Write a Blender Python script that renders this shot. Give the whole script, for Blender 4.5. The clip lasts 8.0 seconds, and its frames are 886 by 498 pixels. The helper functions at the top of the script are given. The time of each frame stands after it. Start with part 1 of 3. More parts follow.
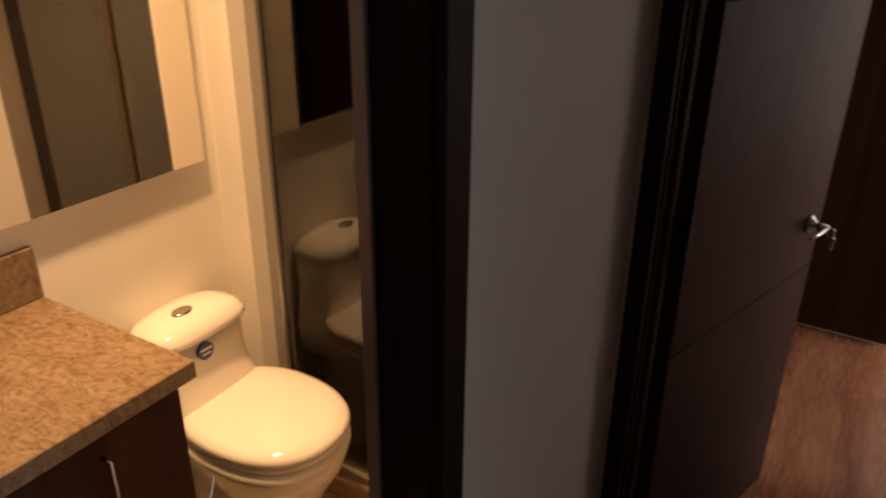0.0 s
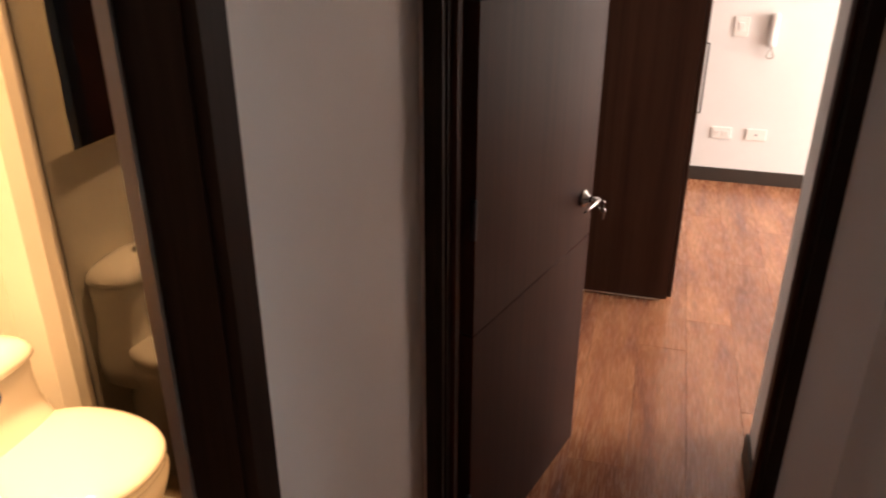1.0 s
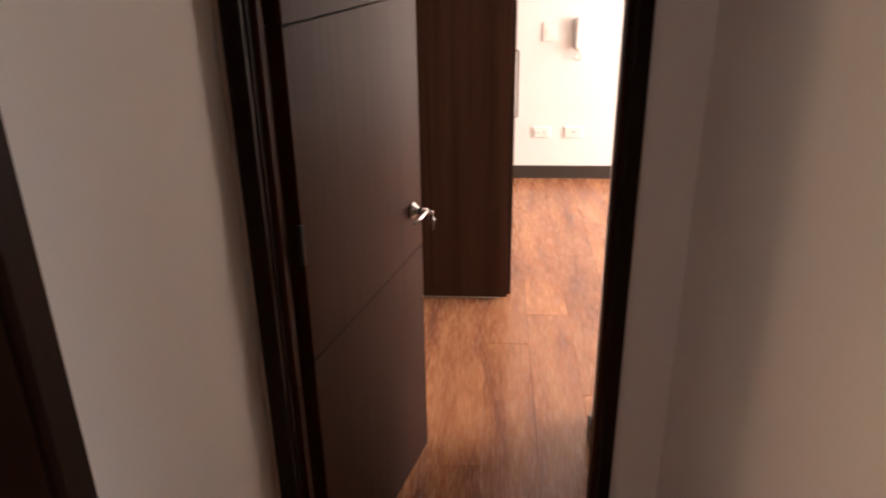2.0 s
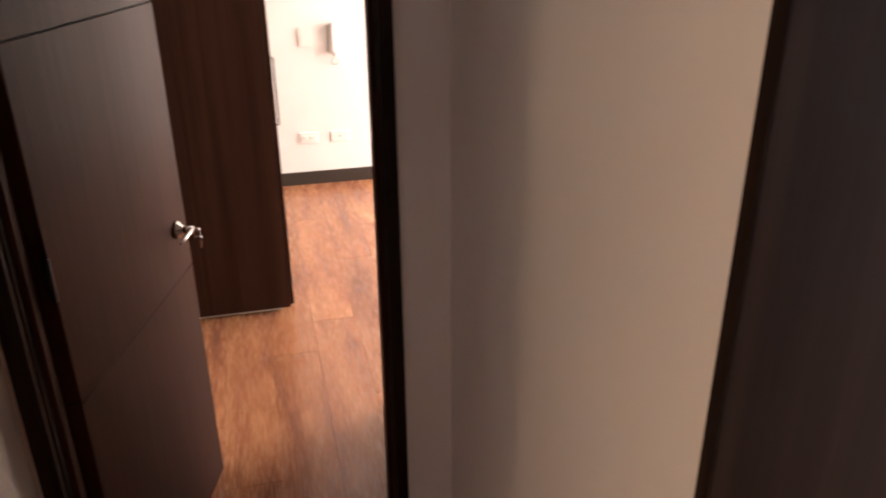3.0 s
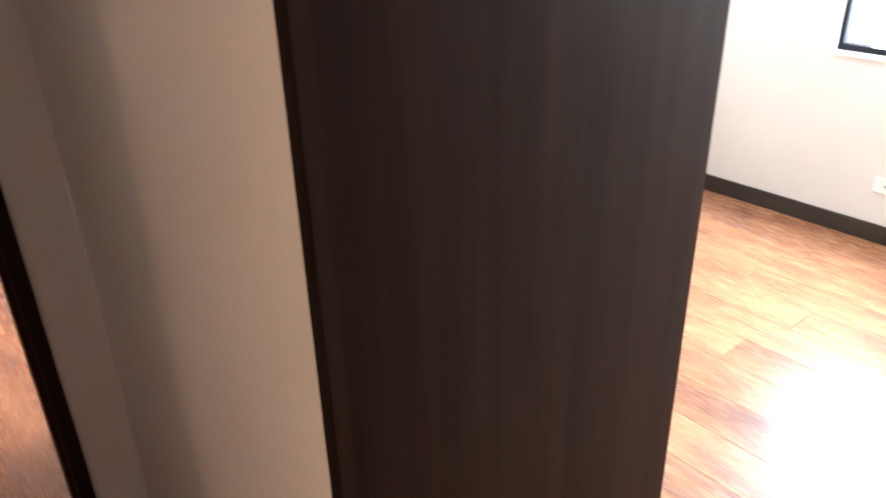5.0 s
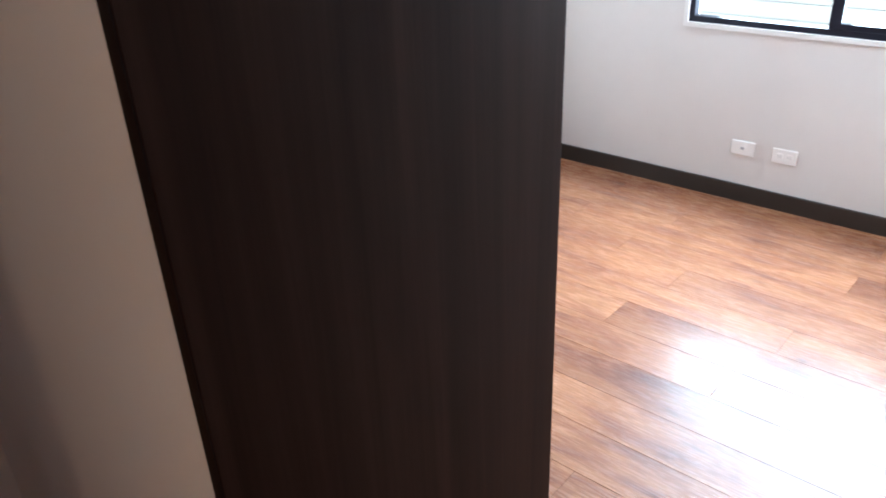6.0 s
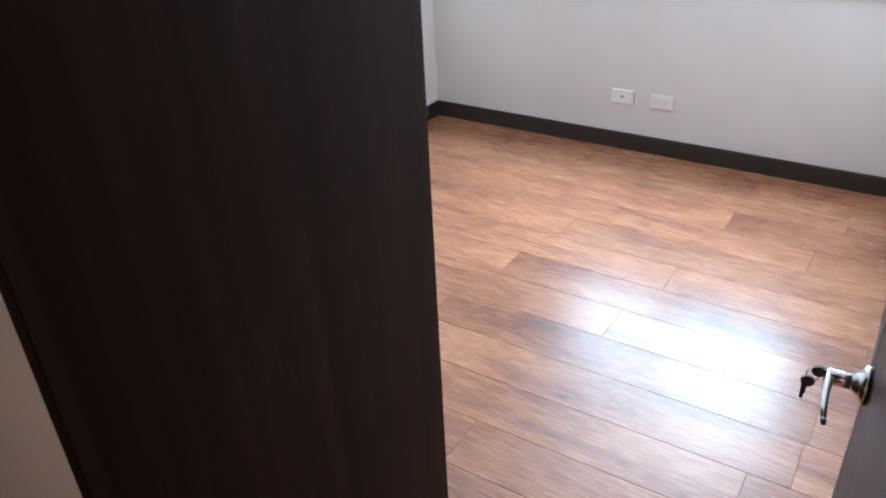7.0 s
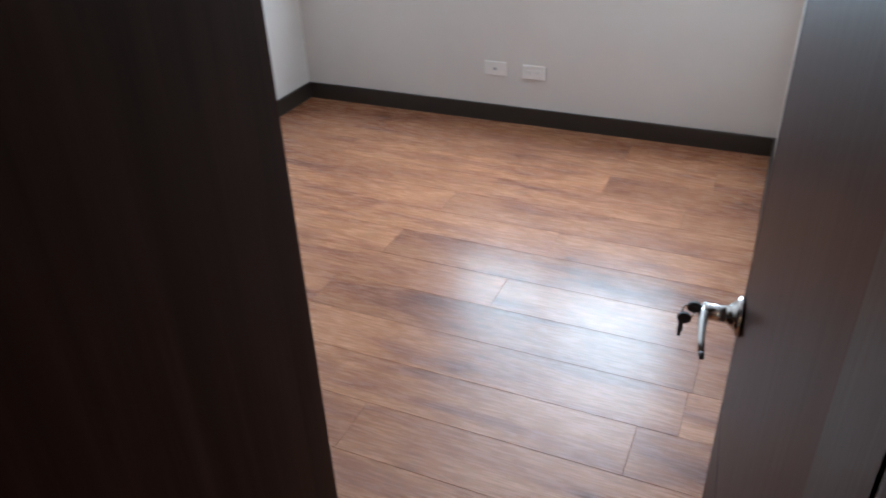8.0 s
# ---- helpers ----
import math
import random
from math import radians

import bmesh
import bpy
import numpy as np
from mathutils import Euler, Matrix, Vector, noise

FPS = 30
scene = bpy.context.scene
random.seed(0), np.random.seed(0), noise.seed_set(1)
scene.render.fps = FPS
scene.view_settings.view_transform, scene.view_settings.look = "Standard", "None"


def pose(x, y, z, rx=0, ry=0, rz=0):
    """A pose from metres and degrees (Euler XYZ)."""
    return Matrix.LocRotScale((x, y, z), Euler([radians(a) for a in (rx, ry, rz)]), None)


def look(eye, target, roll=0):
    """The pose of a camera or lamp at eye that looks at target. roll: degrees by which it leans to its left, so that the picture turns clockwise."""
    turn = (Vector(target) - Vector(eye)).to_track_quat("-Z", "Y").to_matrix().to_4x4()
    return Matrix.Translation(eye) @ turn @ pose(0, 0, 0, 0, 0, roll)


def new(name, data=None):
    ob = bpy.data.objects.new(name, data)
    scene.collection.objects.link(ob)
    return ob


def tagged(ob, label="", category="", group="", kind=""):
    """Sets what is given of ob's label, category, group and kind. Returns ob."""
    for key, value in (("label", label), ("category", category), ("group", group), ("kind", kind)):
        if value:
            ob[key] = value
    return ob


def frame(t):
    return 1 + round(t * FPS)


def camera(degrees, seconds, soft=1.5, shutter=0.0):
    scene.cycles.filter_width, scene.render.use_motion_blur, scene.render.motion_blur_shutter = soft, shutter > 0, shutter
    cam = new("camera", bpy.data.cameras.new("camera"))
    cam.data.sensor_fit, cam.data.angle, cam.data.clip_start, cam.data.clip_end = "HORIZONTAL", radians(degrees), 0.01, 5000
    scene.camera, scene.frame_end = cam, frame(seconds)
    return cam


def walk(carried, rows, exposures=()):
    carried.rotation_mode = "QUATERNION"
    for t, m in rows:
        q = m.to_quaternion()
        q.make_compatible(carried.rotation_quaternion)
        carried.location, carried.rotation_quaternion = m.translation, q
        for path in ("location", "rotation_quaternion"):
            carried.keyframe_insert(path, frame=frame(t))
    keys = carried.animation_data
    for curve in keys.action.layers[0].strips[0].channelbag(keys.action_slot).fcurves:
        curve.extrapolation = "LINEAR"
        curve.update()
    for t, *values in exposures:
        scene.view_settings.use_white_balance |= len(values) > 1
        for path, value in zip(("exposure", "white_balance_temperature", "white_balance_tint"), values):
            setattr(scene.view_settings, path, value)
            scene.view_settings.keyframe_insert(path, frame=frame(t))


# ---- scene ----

# ---------- camera ----------
cam = camera(60.5, 8.0, soft=1.8, shutter=0.4)
EXPOSURES = [(0, 0.16, 6700, 12), (0.5, 0.80, 6850, 12), (1.0, 1.44, 7050, 12), (1.5, 1.78, 7150, 12), (2.8, 1.74, 7100, 12), (3.5, 1.84, 7050, 12), (4.5, 2.05, 7100, 12),
             (5.2, 1.76, 6900, 12), (6.3, 0.90, 6000, 12), (7, 0.72, 6000, 12), (7.5, 0.52, 6100, 12), (8, 0.14, 6250, 12)]
walk(cam, [
    (0, look((0.004, -0.348, 1.660), (-0.937, 1.202, 0.815), 0.56)),
    (0.45, look((0.028, -0.358, 1.657), (-0.718, 1.295, 0.814), 0.29)),
    (1, look((0.056, -0.369, 1.665), (-0.452, 1.378, 0.834), 0.10)),
    (1.5, look((0.074, -0.367, 1.680), (-0.259, 1.428, 0.863), -0.48)),
    (2.8, look((0.130, -0.370, 1.691), (0.447, 1.433, 0.886), -0.72)),
    (3, look((0.125, -0.383, 1.692), (0.561, 1.395, 0.887), -0.50)),
    (3.5, look((0.121, -0.408, 1.699), (0.775, 1.301, 0.893), -0.25)),
    (3.95, look((0.116, -0.450, 1.680), (0.942, 1.174, 0.855), -0.76)),
    (4.5, look((0.160, -0.453, 1.675), (1.143, 1.062, 0.815), -1.64)),
    (5.1, look((0.188, -0.473, 1.659), (1.344, 0.888, 0.757), -1.48)),
    (5.2, look((0.191, -0.476, 1.657), (1.374, 0.860, 0.753), -1.48)),
    (6.3, look((0.205, -0.516, 1.634), (1.553, 0.613, 0.680), -2.75)),
    (6.5, look((0.216, -0.521, 1.625), (1.586, 0.556, 0.645), -2.77)),
    (7.1, look((0.232, -0.543, 1.586), (1.674, 0.413, 0.582), -2.85)),
    (7.55, look((0.259, -0.550, 1.559), (1.728, 0.346, 0.539), -3.02)),
    (8, look((0.287, -0.549, 1.515), (1.840, 0.166, 0.477), -2.19)),
], EXPOSURES)

# ---------- light ----------
world = bpy.data.worlds.new("sky")
scene.world = world
world.use_nodes = True
wn = world.node_tree
sky = wn.nodes.new("ShaderNodeTexSky")
sky.sky_type = "NISHITA"
sky.sun_disc = False
sky.sun_elevation = radians(52)
sky.sun_rotation = radians(270)
wn.links.new(sky.outputs["Color"], wn.nodes["Background"].inputs["Color"])
wn.nodes["Background"].inputs["Strength"].default_value = 0.15


def lamp(name, kind, m, energy, color, **more):
    d = bpy.data.lights.new(name, kind)
    d.energy, d.color = energy, color
    for key, value in more.items():
        if key == "size":
            d.size = value
        elif key == "size_y":
            d.size_y = value
        elif key == "shape":
            d.shape = value
        elif key == "angle":
            d.angle = value
        elif key == "spread":
            d.spread = value
    ob = new(name, d)
    ob.matrix_world = m
    return ob


lamp("sun", "SUN", look((-10, 0, 13), (0, 0, 0)), 2.2, (1.0, 0.95, 0.88), angle=radians(8))
# daylight through the living room's wide window
lamp("living_window_light", "AREA", look((3.90, 3.5, 1.25), (2.0, 3.5, 1.05)), 92, (1.0, 0.925, 0.91), shape="RECTANGLE", size=1.9, size_y=1.8)
# daylight through the bedroom's window, just outside the pane
lamp("bedroom_window_light", "AREA", look((4.0, 0.05, 1.46), (2.0, 0.05, 1.39)), 57, (0.665, 0.83, 1.0), shape="RECTANGLE", size=0.72, size_y=1.15)
lamp("bedroom_window_light", "AREA", look((4.0, 0.76, 1.46), (2.0, 0.74, 1.39)), 36, (0.665, 0.83, 1.0), shape="RECTANGLE", size=0.50, size_y=1.15)
lamp("bathroom_downlight_glow", "AREA", look((-1.15, 0.47, 2.325), (-1.15, 0.47, 0.0)), 14.6, (1.0, 0.56, 0.255), shape="DISK", size=0.10, spread=radians(102))
# small warm light over the basin, unseen, added for the hall wall's shadow edge
lamp("unseen_basin_light", "AREA", look((-1.42, -0.06, 2.12), (0.5, 0.3, 1.3)), 1.3, (1.0, 0.66, 0.42), shape="DISK", size=0.12)


# ---------- materials ----------
def mat(name, base, rough=0.5, metal=0.0, spec=0.5):
    m = bpy.data.materials.new(name)
    m.use_nodes = True
    b = m.node_tree.nodes["Principled BSDF"]
    b.inputs["Base Color"].default_value = (*base, 1)
    b.inputs["Roughness"].default_value = rough
    b.inputs["Metallic"].default_value = metal
    b.inputs["Specular IOR Level"].default_value = spec
    return m


def node(m, kind, **values):
    n = m.node_tree.nodes.new(kind)
    for key, value in values.items():
        n.inputs[key.replace("_", " ")].default_value = value
    return n


def wire(m, a, out, b, into):
    m.node_tree.links.new(a.outputs[out], b.inputs[into])


def coords(m, scale, vary=0.0):
    """Object coordinates, scaled; vary shifts them from piece to piece."""
    tc = node(m, "ShaderNodeTexCoord")
    mp = node(m, "ShaderNodeMapping", Scale=scale)
    if vary:
        info = node(m, "ShaderNodeObjectInfo")
        mul = node(m, "ShaderNodeVectorMath")
        mul.operation = "MULTIPLY_ADD"
        mul.inputs[1].default_value = (vary, vary * 1.7, vary * 0.6)
        wire(m, info, "Random", mul, 0)
        wire(m, tc, "Object", mul, 2)
        wire(m, mul, "Vector", mp, "Vector")
    else:
        wire(m, tc, "Object", mp, "Vector")
    return mp


def ramp(m, stops):
    r = node(m, "ShaderNodeValToRGB")
    e = r.color_ramp.elements
    while len(e) < len(stops):
        e.new(0.5)
    for k, (pos, col) in enumerate(stops):
        e[k].position, e[k].color = pos, (*col, 1)
    return r


def bump(m, src, out, strength, distance=0.002):
    b = node(m, "ShaderNodeBump", Strength=strength, Distance=distance)
    wire(m, src, out, b, "Height")
    wire(m, b, "Normal", m.node_tree.nodes["Principled BSDF"], "Normal")


def mix(m, a, aout, b, bout, factor=None, fout="Fac", amount=0.5, mode="MIX"):
    x = node(m, "ShaderNodeMix")
    x.data_type, x.blend_type = "RGBA", mode
    x.inputs[0].default_value = amount
    if factor is not None:
        wire(m, factor, fout, x, 0)
    m.node_tree.links.new(a.outputs[aout], x.inputs[6])
    m.node_tree.links.new(b.outputs[bout], x.inputs[7])
    return x


def base_from(m, n, out):
    m.node_tree.links.new(n.outputs[out], m.node_tree.nodes["Principled BSDF"].inputs["Base Color"])


def paint(name, base, rough=0.6, grain=0.05):
    """Rolled wall paint: faint roller grain, faint cloudy stains."""
    m = mat(name, base, rough, spec=0.3)
    big = node(m, "ShaderNodeTexNoise", Scale=1.3, Detail=4.0, Roughness=0.6)
    wire(m, coords(m, (1, 1, 1)), "Vector", big, "Vector")
    dark = tuple(c * 0.93 for c in base)
    r = ramp(m, [(0.3, dark), (0.65, base)])
    wire(m, big, "Fac", r, "Fac")
    base_from(m, r, "Color")
    fine = node(m, "ShaderNodeTexNoise", Scale=220.0, Detail=3.0)
    wire(m, coords(m, (1, 1, 1)), "Vector", fine, "Vector")
    bump(m, fine, "Fac", grain, 0.001)
    return m


def wood(name, dark, mid, light, scale, rough=0.35, vary=0.0, relief=0.08, spec=0.5, pores=0.55):
    """Stretched grain in two scales with darker pores."""
    m = mat(name, mid, rough, spec=spec)
    mp = coords(m, scale, vary)
    a = node(m, "ShaderNodeTexNoise", Scale=1.0, Detail=6.0, Roughness=0.62, Distortion=0.6)
    wire(m, mp, "Vector", a, "Vector")
    mp2 = coords(m, tuple(s * 5.5 for s in scale), vary)
    b = node(m, "ShaderNodeTexNoise", Scale=1.0, Detail=4.0, Roughness=0.7)
    wire(m, mp2, "Vector", b, "Vector")
    r = ramp(m, [(0.28, dark), (0.5, mid), (0.74, light)])
    wire(m, a, "Fac", r, "Fac")
    r2 = ramp(m, [(0.32, (0.55, 0.52, 0.5)), (0.58, (1, 1, 1))])
    wire(m, b, "Fac", r2, "Fac")
    x = mix(m, r, "Color", r2, "Color", amount=pores, mode="MULTIPLY")
    last = x
    if vary:
        info = node(m, "ShaderNodeObjectInfo")
        tone = ramp(m, [(0.0, (0.72, 0.68, 0.68)), (0.3, (0.93, 0.91, 0.91)), (0.75, (1.03, 1.02, 1.01)), (1.0, (1.18, 1.16, 1.12))])
        wire(m, info, "Random", tone, "Fac")
        last = mix(m, x, 2, tone, "Color", amount=1.0, mode="MULTIPLY")
    base_from(m, last, 2)
    rr = node(m, "ShaderNodeMapRange")
    rr.inputs["To Min"].default_value, rr.inputs["To Max"].default_value = rough * 0.85, rough * 1.25
    wire(m, b, "Fac", rr, "Value")
    wire(m, rr, "Result", m.node_tree.nodes["Principled BSDF"], "Roughness")
    bump(m, b, "Fac", relief, 0.0008)
    return m


WALL = paint("white_wall_paint", (0.78, 0.765, 0.74))
BATHWALL = paint("bathroom_wall_paint", (0.80, 0.77, 0.70), 0.35)
# wall white with warm bounce light in its colour, against the blue window lamps
BEDWALL = paint("light_toned_wall_paint", (0.74, 0.695, 0.645))
CEIL = paint("ceiling_paint", (0.82, 0.81, 0.80), 0.8)
WENGE = wood("wenge_melamine", (0.027, 0.0115, 0.0072), (0.043, 0.0190, 0.0122), (0.064, 0.0295, 0.0195), (15, 15, 0.45), 0.48, relief=0.04, spec=0.068, pores=0.4)
DOORWOOD = wood("dark_door_laminate", (0.034, 0.0118, 0.0080), (0.046, 0.0164, 0.0112), (0.056, 0.0208, 0.0146), (38, 38, 0.9), 0.42, relief=0.03, spec=0.075)
FRAMEWOOD = wood("door_frame_laminate", (0.010, 0.0052, 0.0042), (0.016, 0.0088, 0.0070), (0.024, 0.0138, 0.0115), (40, 40, 2.0), 0.42, spec=0.10)
BASE = mat("dark_baseboard_paint", (0.030, 0.023, 0.018), 0.45)
GROOVE = mat("dark_gap", (0.006, 0.005, 0.005), 0.8)
CHROME = mat("satin_chrome", (0.60, 0.59, 0.57), 0.22, 1.0)
BLACKPLASTIC = mat("black_key_plastic", (0.012, 0.012, 0.013), 0.4)
WHITEPLASTIC = mat("white_plastic", (0.82, 0.79, 0.745), 0.35)
# white plastic with the handset's grey shading put into its colour
DIMWHITE = mat("dimmed_white_plastic", (0.66, 0.64, 0.61), 0.4)
GREYPLASTIC = mat("grey_plastic", (0.35, 0.35, 0.36), 0.4)
CERAMIC = mat("glazed_ceramic", (0.76, 0.73, 0.67), 0.08)
CERAMIC.node_tree.nodes["Principled BSDF"].inputs["Coat Weight"].default_value = 0.5
ALU = mat("grey_aluminium", (0.46, 0.44, 0.41), 0.38, 0.85)
WINALU = mat("dark_anodised_aluminium", (0.018, 0.019, 0.030), 0.4, 0.4)
MIRROR = mat("mirror_silver", (0.90, 0.90, 0.88), 0.01, 1.0)
BLUE = mat("blue_sticker", (0.03, 0.07, 0.22), 0.3)
LACQUER = mat("cream_lacquer", (0.80, 0.74, 0.62), 0.3)
GROUT = mat("grout", (0.22, 0.19, 0.16), 0.9)
SLAB = mat("screed", (0.12, 0.08, 0.06), 0.9)


def glass(name, tint, rough=0.0, ior=1.5):
    m = bpy.data.materials.new(name)
    m.use_nodes = True
    t = m.node_tree
    t.nodes.clear()
    out = t.nodes.new("ShaderNodeOutputMaterial")
    tr = t.nodes.new("ShaderNodeBsdfTransparent")
    tr.inputs["Color"].default_value = (*tint, 1)
    gl = t.nodes.new("ShaderNodeBsdfGlossy")
    gl.inputs["Roughness"].default_value = rough
    fr = t.nodes.new("ShaderNodeFresnel")
    fr.inputs["IOR"].default_value = ior
    mx = t.nodes.new("ShaderNodeMixShader")
    t.links.new(fr.outputs[0], mx.inputs[0])
    t.links.new(tr.outputs[0], mx.inputs[1])
    t.links.new(gl.outputs[0], mx.inputs[2])
    t.links.new(mx.outputs[0], out.inputs[0])
    return m


BRONZE = mat("bronze_anodised_aluminium", (0.085, 0.062, 0.040), 0.45, 0.4)
# cream plastic darkened so that the loop's shading is in the colour
CORD = mat("dimmed_cream_cord_plastic", (0.46, 0.43, 0.38), 0.5)
GLASS = glass("window_glass", (0.93, 0.97, 0.95))
SHOWERGLASS = glass("bronze_shower_glass", (0.56, 0.40, 0.24), ior=2.2)


def plank_material():
    """Oak laminate: broad long zones of tone, fine pores, soft knots, tone from plank to plank."""
    m = mat("oak_laminate", (0.3, 0.14, 0.08), 0.25, spec=0.62)
    broad = node(m, "ShaderNodeTexNoise", Scale=1.0, Detail=4.0, Roughness=0.52, Distortion=0.5)
    wire(m, coords(m, (13, 1.9, 13), 37.0), "Vector", broad, "Vector")
    r = ramp(m, [(0.27, (0.212, 0.090, 0.060)), (0.42, (0.350, 0.146, 0.077)), (0.56, (0.448, 0.200, 0.098)), (0.76, (0.550, 0.272, 0.142))])
    wire(m, broad, "Fac", r, "Fac")
    # growth figure: contour lines of a smooth field, pointed along the plank
    field = node(m, "ShaderNodeTexNoise", Scale=1.0, Detail=2.0, Roughness=0.4, Distortion=0.25)
    wire(m, coords(m, (8.0, 0.85, 8.0), 37.0), "Vector", field, "Vector")
    rings = node(m, "ShaderNodeMath")
    rings.operation = "MULTIPLY"
    rings.inputs[1].default_value = 17.0
    wire(m, field, "Fac", rings, 0)
    saw = node(m, "ShaderNodeMath")
    saw.operation = "PINGPONG"
    saw.inputs[1].default_value = 0.5
    wire(m, rings, "Value", saw, 0)
    rg = ramp(m, [(0.0, (0.66, 0.61, 0.60)), (0.18, (0.92, 0.90, 0.89)), (0.5, (1, 1, 1))])
    wire(m, saw, "Value", rg, "Fac")
    fig = mix(m, r, "Color", rg, "Color", amount=0.36, mode="MULTIPLY")
    fine = node(m, "ShaderNodeTexNoise", Scale=1.0, Detail=5.0, Roughness=0.65, Distortion=0.2)
    wire(m, coords(m, (190, 11.0, 190), 37.0), "Vector", fine, "Vector")
    r2 = ramp(m, [(0.36, (0.58, 0.51, 0.50)), (0.56, (1, 1, 1))])
    wire(m, fine, "Fac", r2, "Fac")
    x = mix(m, fig, 2, r2, "Color", amount=0.72, mode="MULTIPLY")
    k = node(m, "ShaderNodeTexVoronoi", Scale=1.0, Randomness=1.0)
    wire(m, coords(m, (5.5, 2.4, 5.5), 37.0), "Vector", k, "Vector")
    kr = ramp(m, [(0.03, (0.42, 0.35, 0.34)), (0.09, (0.80, 0.76, 0.75)), (0.20, (1, 1, 1))])
    wire(m, k, "Distance", kr, "Fac")
    y = mix(m, x, 2, kr, "Color", amount=0.8, mode="MULTIPLY")
    info = node(m, "ShaderNodeObjectInfo")
    tone = ramp(m, [(0.0, (0.74, 0.70, 0.71)), (0.25, (0.91, 0.89, 0.89)), (0.7, (1.0, 1.0, 1.0)), (1.0, (1.12, 1.12, 1.10))])
    wire(m, info, "Random", tone, "Fac")
    base_from(m, mix(m, y, 2, tone, "Color", amount=1.0, mode="MULTIPLY"), 2)
    rr = node(m, "ShaderNodeMapRange")
    rr.inputs["To Min"].default_value, rr.inputs["To Max"].default_value = 0.21, 0.33
    wire(m, fine, "Fac", rr, "Value")
    wire(m, rr, "Result", m.node_tree.nodes["Principled BSDF"], "Roughness")
    bump(m, fine, "Fac", 0.10, 0.0008)
    return m


OAK = plank_material()


def granite():
    m = mat("speckled_beige_granite", (0.4, 0.28, 0.17), 0.22)
    a = node(m, "ShaderNodeTexNoise", Scale=21.0, Detail=9.0, Roughness=0.70, Distortion=1.6)
    wire(m, coords(m, (1.0, 2.3, 1.0)), "Vector", a, "Vector")
    r = ramp(m, [(0.28, (0.070, 0.040, 0.021)), (0.38, (0.135, 0.086, 0.049)), (0.48, (0.185, 0.130, 0.080)), (0.70, (0.250, 0.190, 0.128))])
    wire(m, a, "Fac", r, "Fac")
    v = node(m, "ShaderNodeTexVoronoi", Scale=62.0)
    wire(m, coords(m, (1, 1, 1)), "Vector", v, "Vector")
    r2 = ramp(m, [(0.1, (0.62, 0.55, 0.48)), (0.45, (1, 1, 1))])
    wire(m, v, "Distance", r2, "Fac")
    base_from(m, mix(m, r, "Color", r2, "Color", amount=0.6, mode="MULTIPLY"), 2)
    return m


GRANITE = granite()


def tile_material(name, a, b):
    m = mat(name, a, 0.25)
    n = node(m, "ShaderNodeTexNoise", Scale=9.0, Detail=6.0, Roughness=0.6)
    wire(m, coords(m, (1, 1, 1), 11.0), "Vector", n, "Vector")
    r = ramp(m, [(0.3, a), (0.7, b)])
    wire(m, n, "Fac", r, "Fac")
    base_from(m, r, "Color")
    return m


BROWNTILE = tile_material("brown_tile", (0.36, 0.245, 0.15), (0.48, 0.35, 0.225))
BEIGETILE = tile_material("beige_tile", (0.36, 0.26, 0.17), (0.45, 0.34, 0.23))
BRICK = tile_material("red_brick", (0.34, 0.15, 0.10), (0.45, 0.24, 0.17))
SIDING = paint("white_siding", (0.80, 0.82, 0.80), 0.5)
ASPHALT = tile_material("asphalt", (0.045, 0.045, 0.047), (0.06, 0.06, 0.06))


# ---------- building helpers ----------
def box(bm, x0, x1, y0, y1, z0, z1, bevel=0.0, seg=1):
    vs = [bm.verts.new((x, y, z)) for x in (x0, x1) for y in (y0, y1) for z in (z0, z1)]
    q = [(0, 1, 3, 2), (4, 6, 7, 5), (0, 4, 5, 1), (2, 3, 7, 6), (0, 2, 6, 4), (1, 5, 7, 3)]
    fs = [bm.faces.new([vs[i] for i in f]) for f in q]
    if bevel:
        es = list({e for f in fs for e in f.edges})
        bmesh.ops.bevel(bm, geom=es, offset=bevel, segments=seg, profile=0.5, affect="EDGES")
    return bm


def boxes(*rows, bevel=0.0):
    bm = bmesh.new()
    for r in rows:
        box(bm, *r, bevel=bevel)
    return bm


def tube(bm, points, radius, seg=12, cap=True):
    """A round bar along points."""
    rings = []
    n = len(points)
    for i, p in enumerate(points):
        p = Vector(p)
        d = (Vector(points[min(i + 1, n - 1)]) - Vector(points[max(i - 1, 0)])).normalized()
        s = d.orthogonal().normalized() if i == 0 else (s - d * s.dot(d)).normalized()
        u = d.cross(s)
        rad = radius[i] if isinstance(radius, (list, tuple)) else radius
        rings.append([bm.verts.new(p + rad * (math.cos(2 * math.pi * k / seg) * s + math.sin(2 * math.pi * k / seg) * u)) for k in range(seg)])
    for a, b in zip(rings, rings[1:]):
        for k in range(seg):
            bm.faces.new((a[k], a[(k + 1) % seg], b[(k + 1) % seg], b[k]))
    if cap:
        bm.faces.new(rings[0][::-1])
        bm.faces.new(rings[-1])
    return bm


def loft(bm, rings, cap=True):
    vs = [[bm.verts.new(p) for p in r] for r in rings]
    n = len(vs[0])
    for a, b in zip(vs, vs[1:]):
        for k in range(n):
            bm.faces.new((a[k], a[(k + 1) % n], b[(k + 1) % n], b[k]))
    if cap:
        bm.faces.new(vs[0][::-1])
        bm.faces.new(vs[-1])
    return bm


def mesh_of(name, bm, material, smooth=False):
    bmesh.ops.recalc_face_normals(bm, faces=bm.faces)
    me = bpy.data.meshes.new(name)
    bm.to_mesh(me)
    bm.free()
    me.materials.append(material)
    if smooth:
        for p in me.polygons:
            p.use_smooth = True
    return me


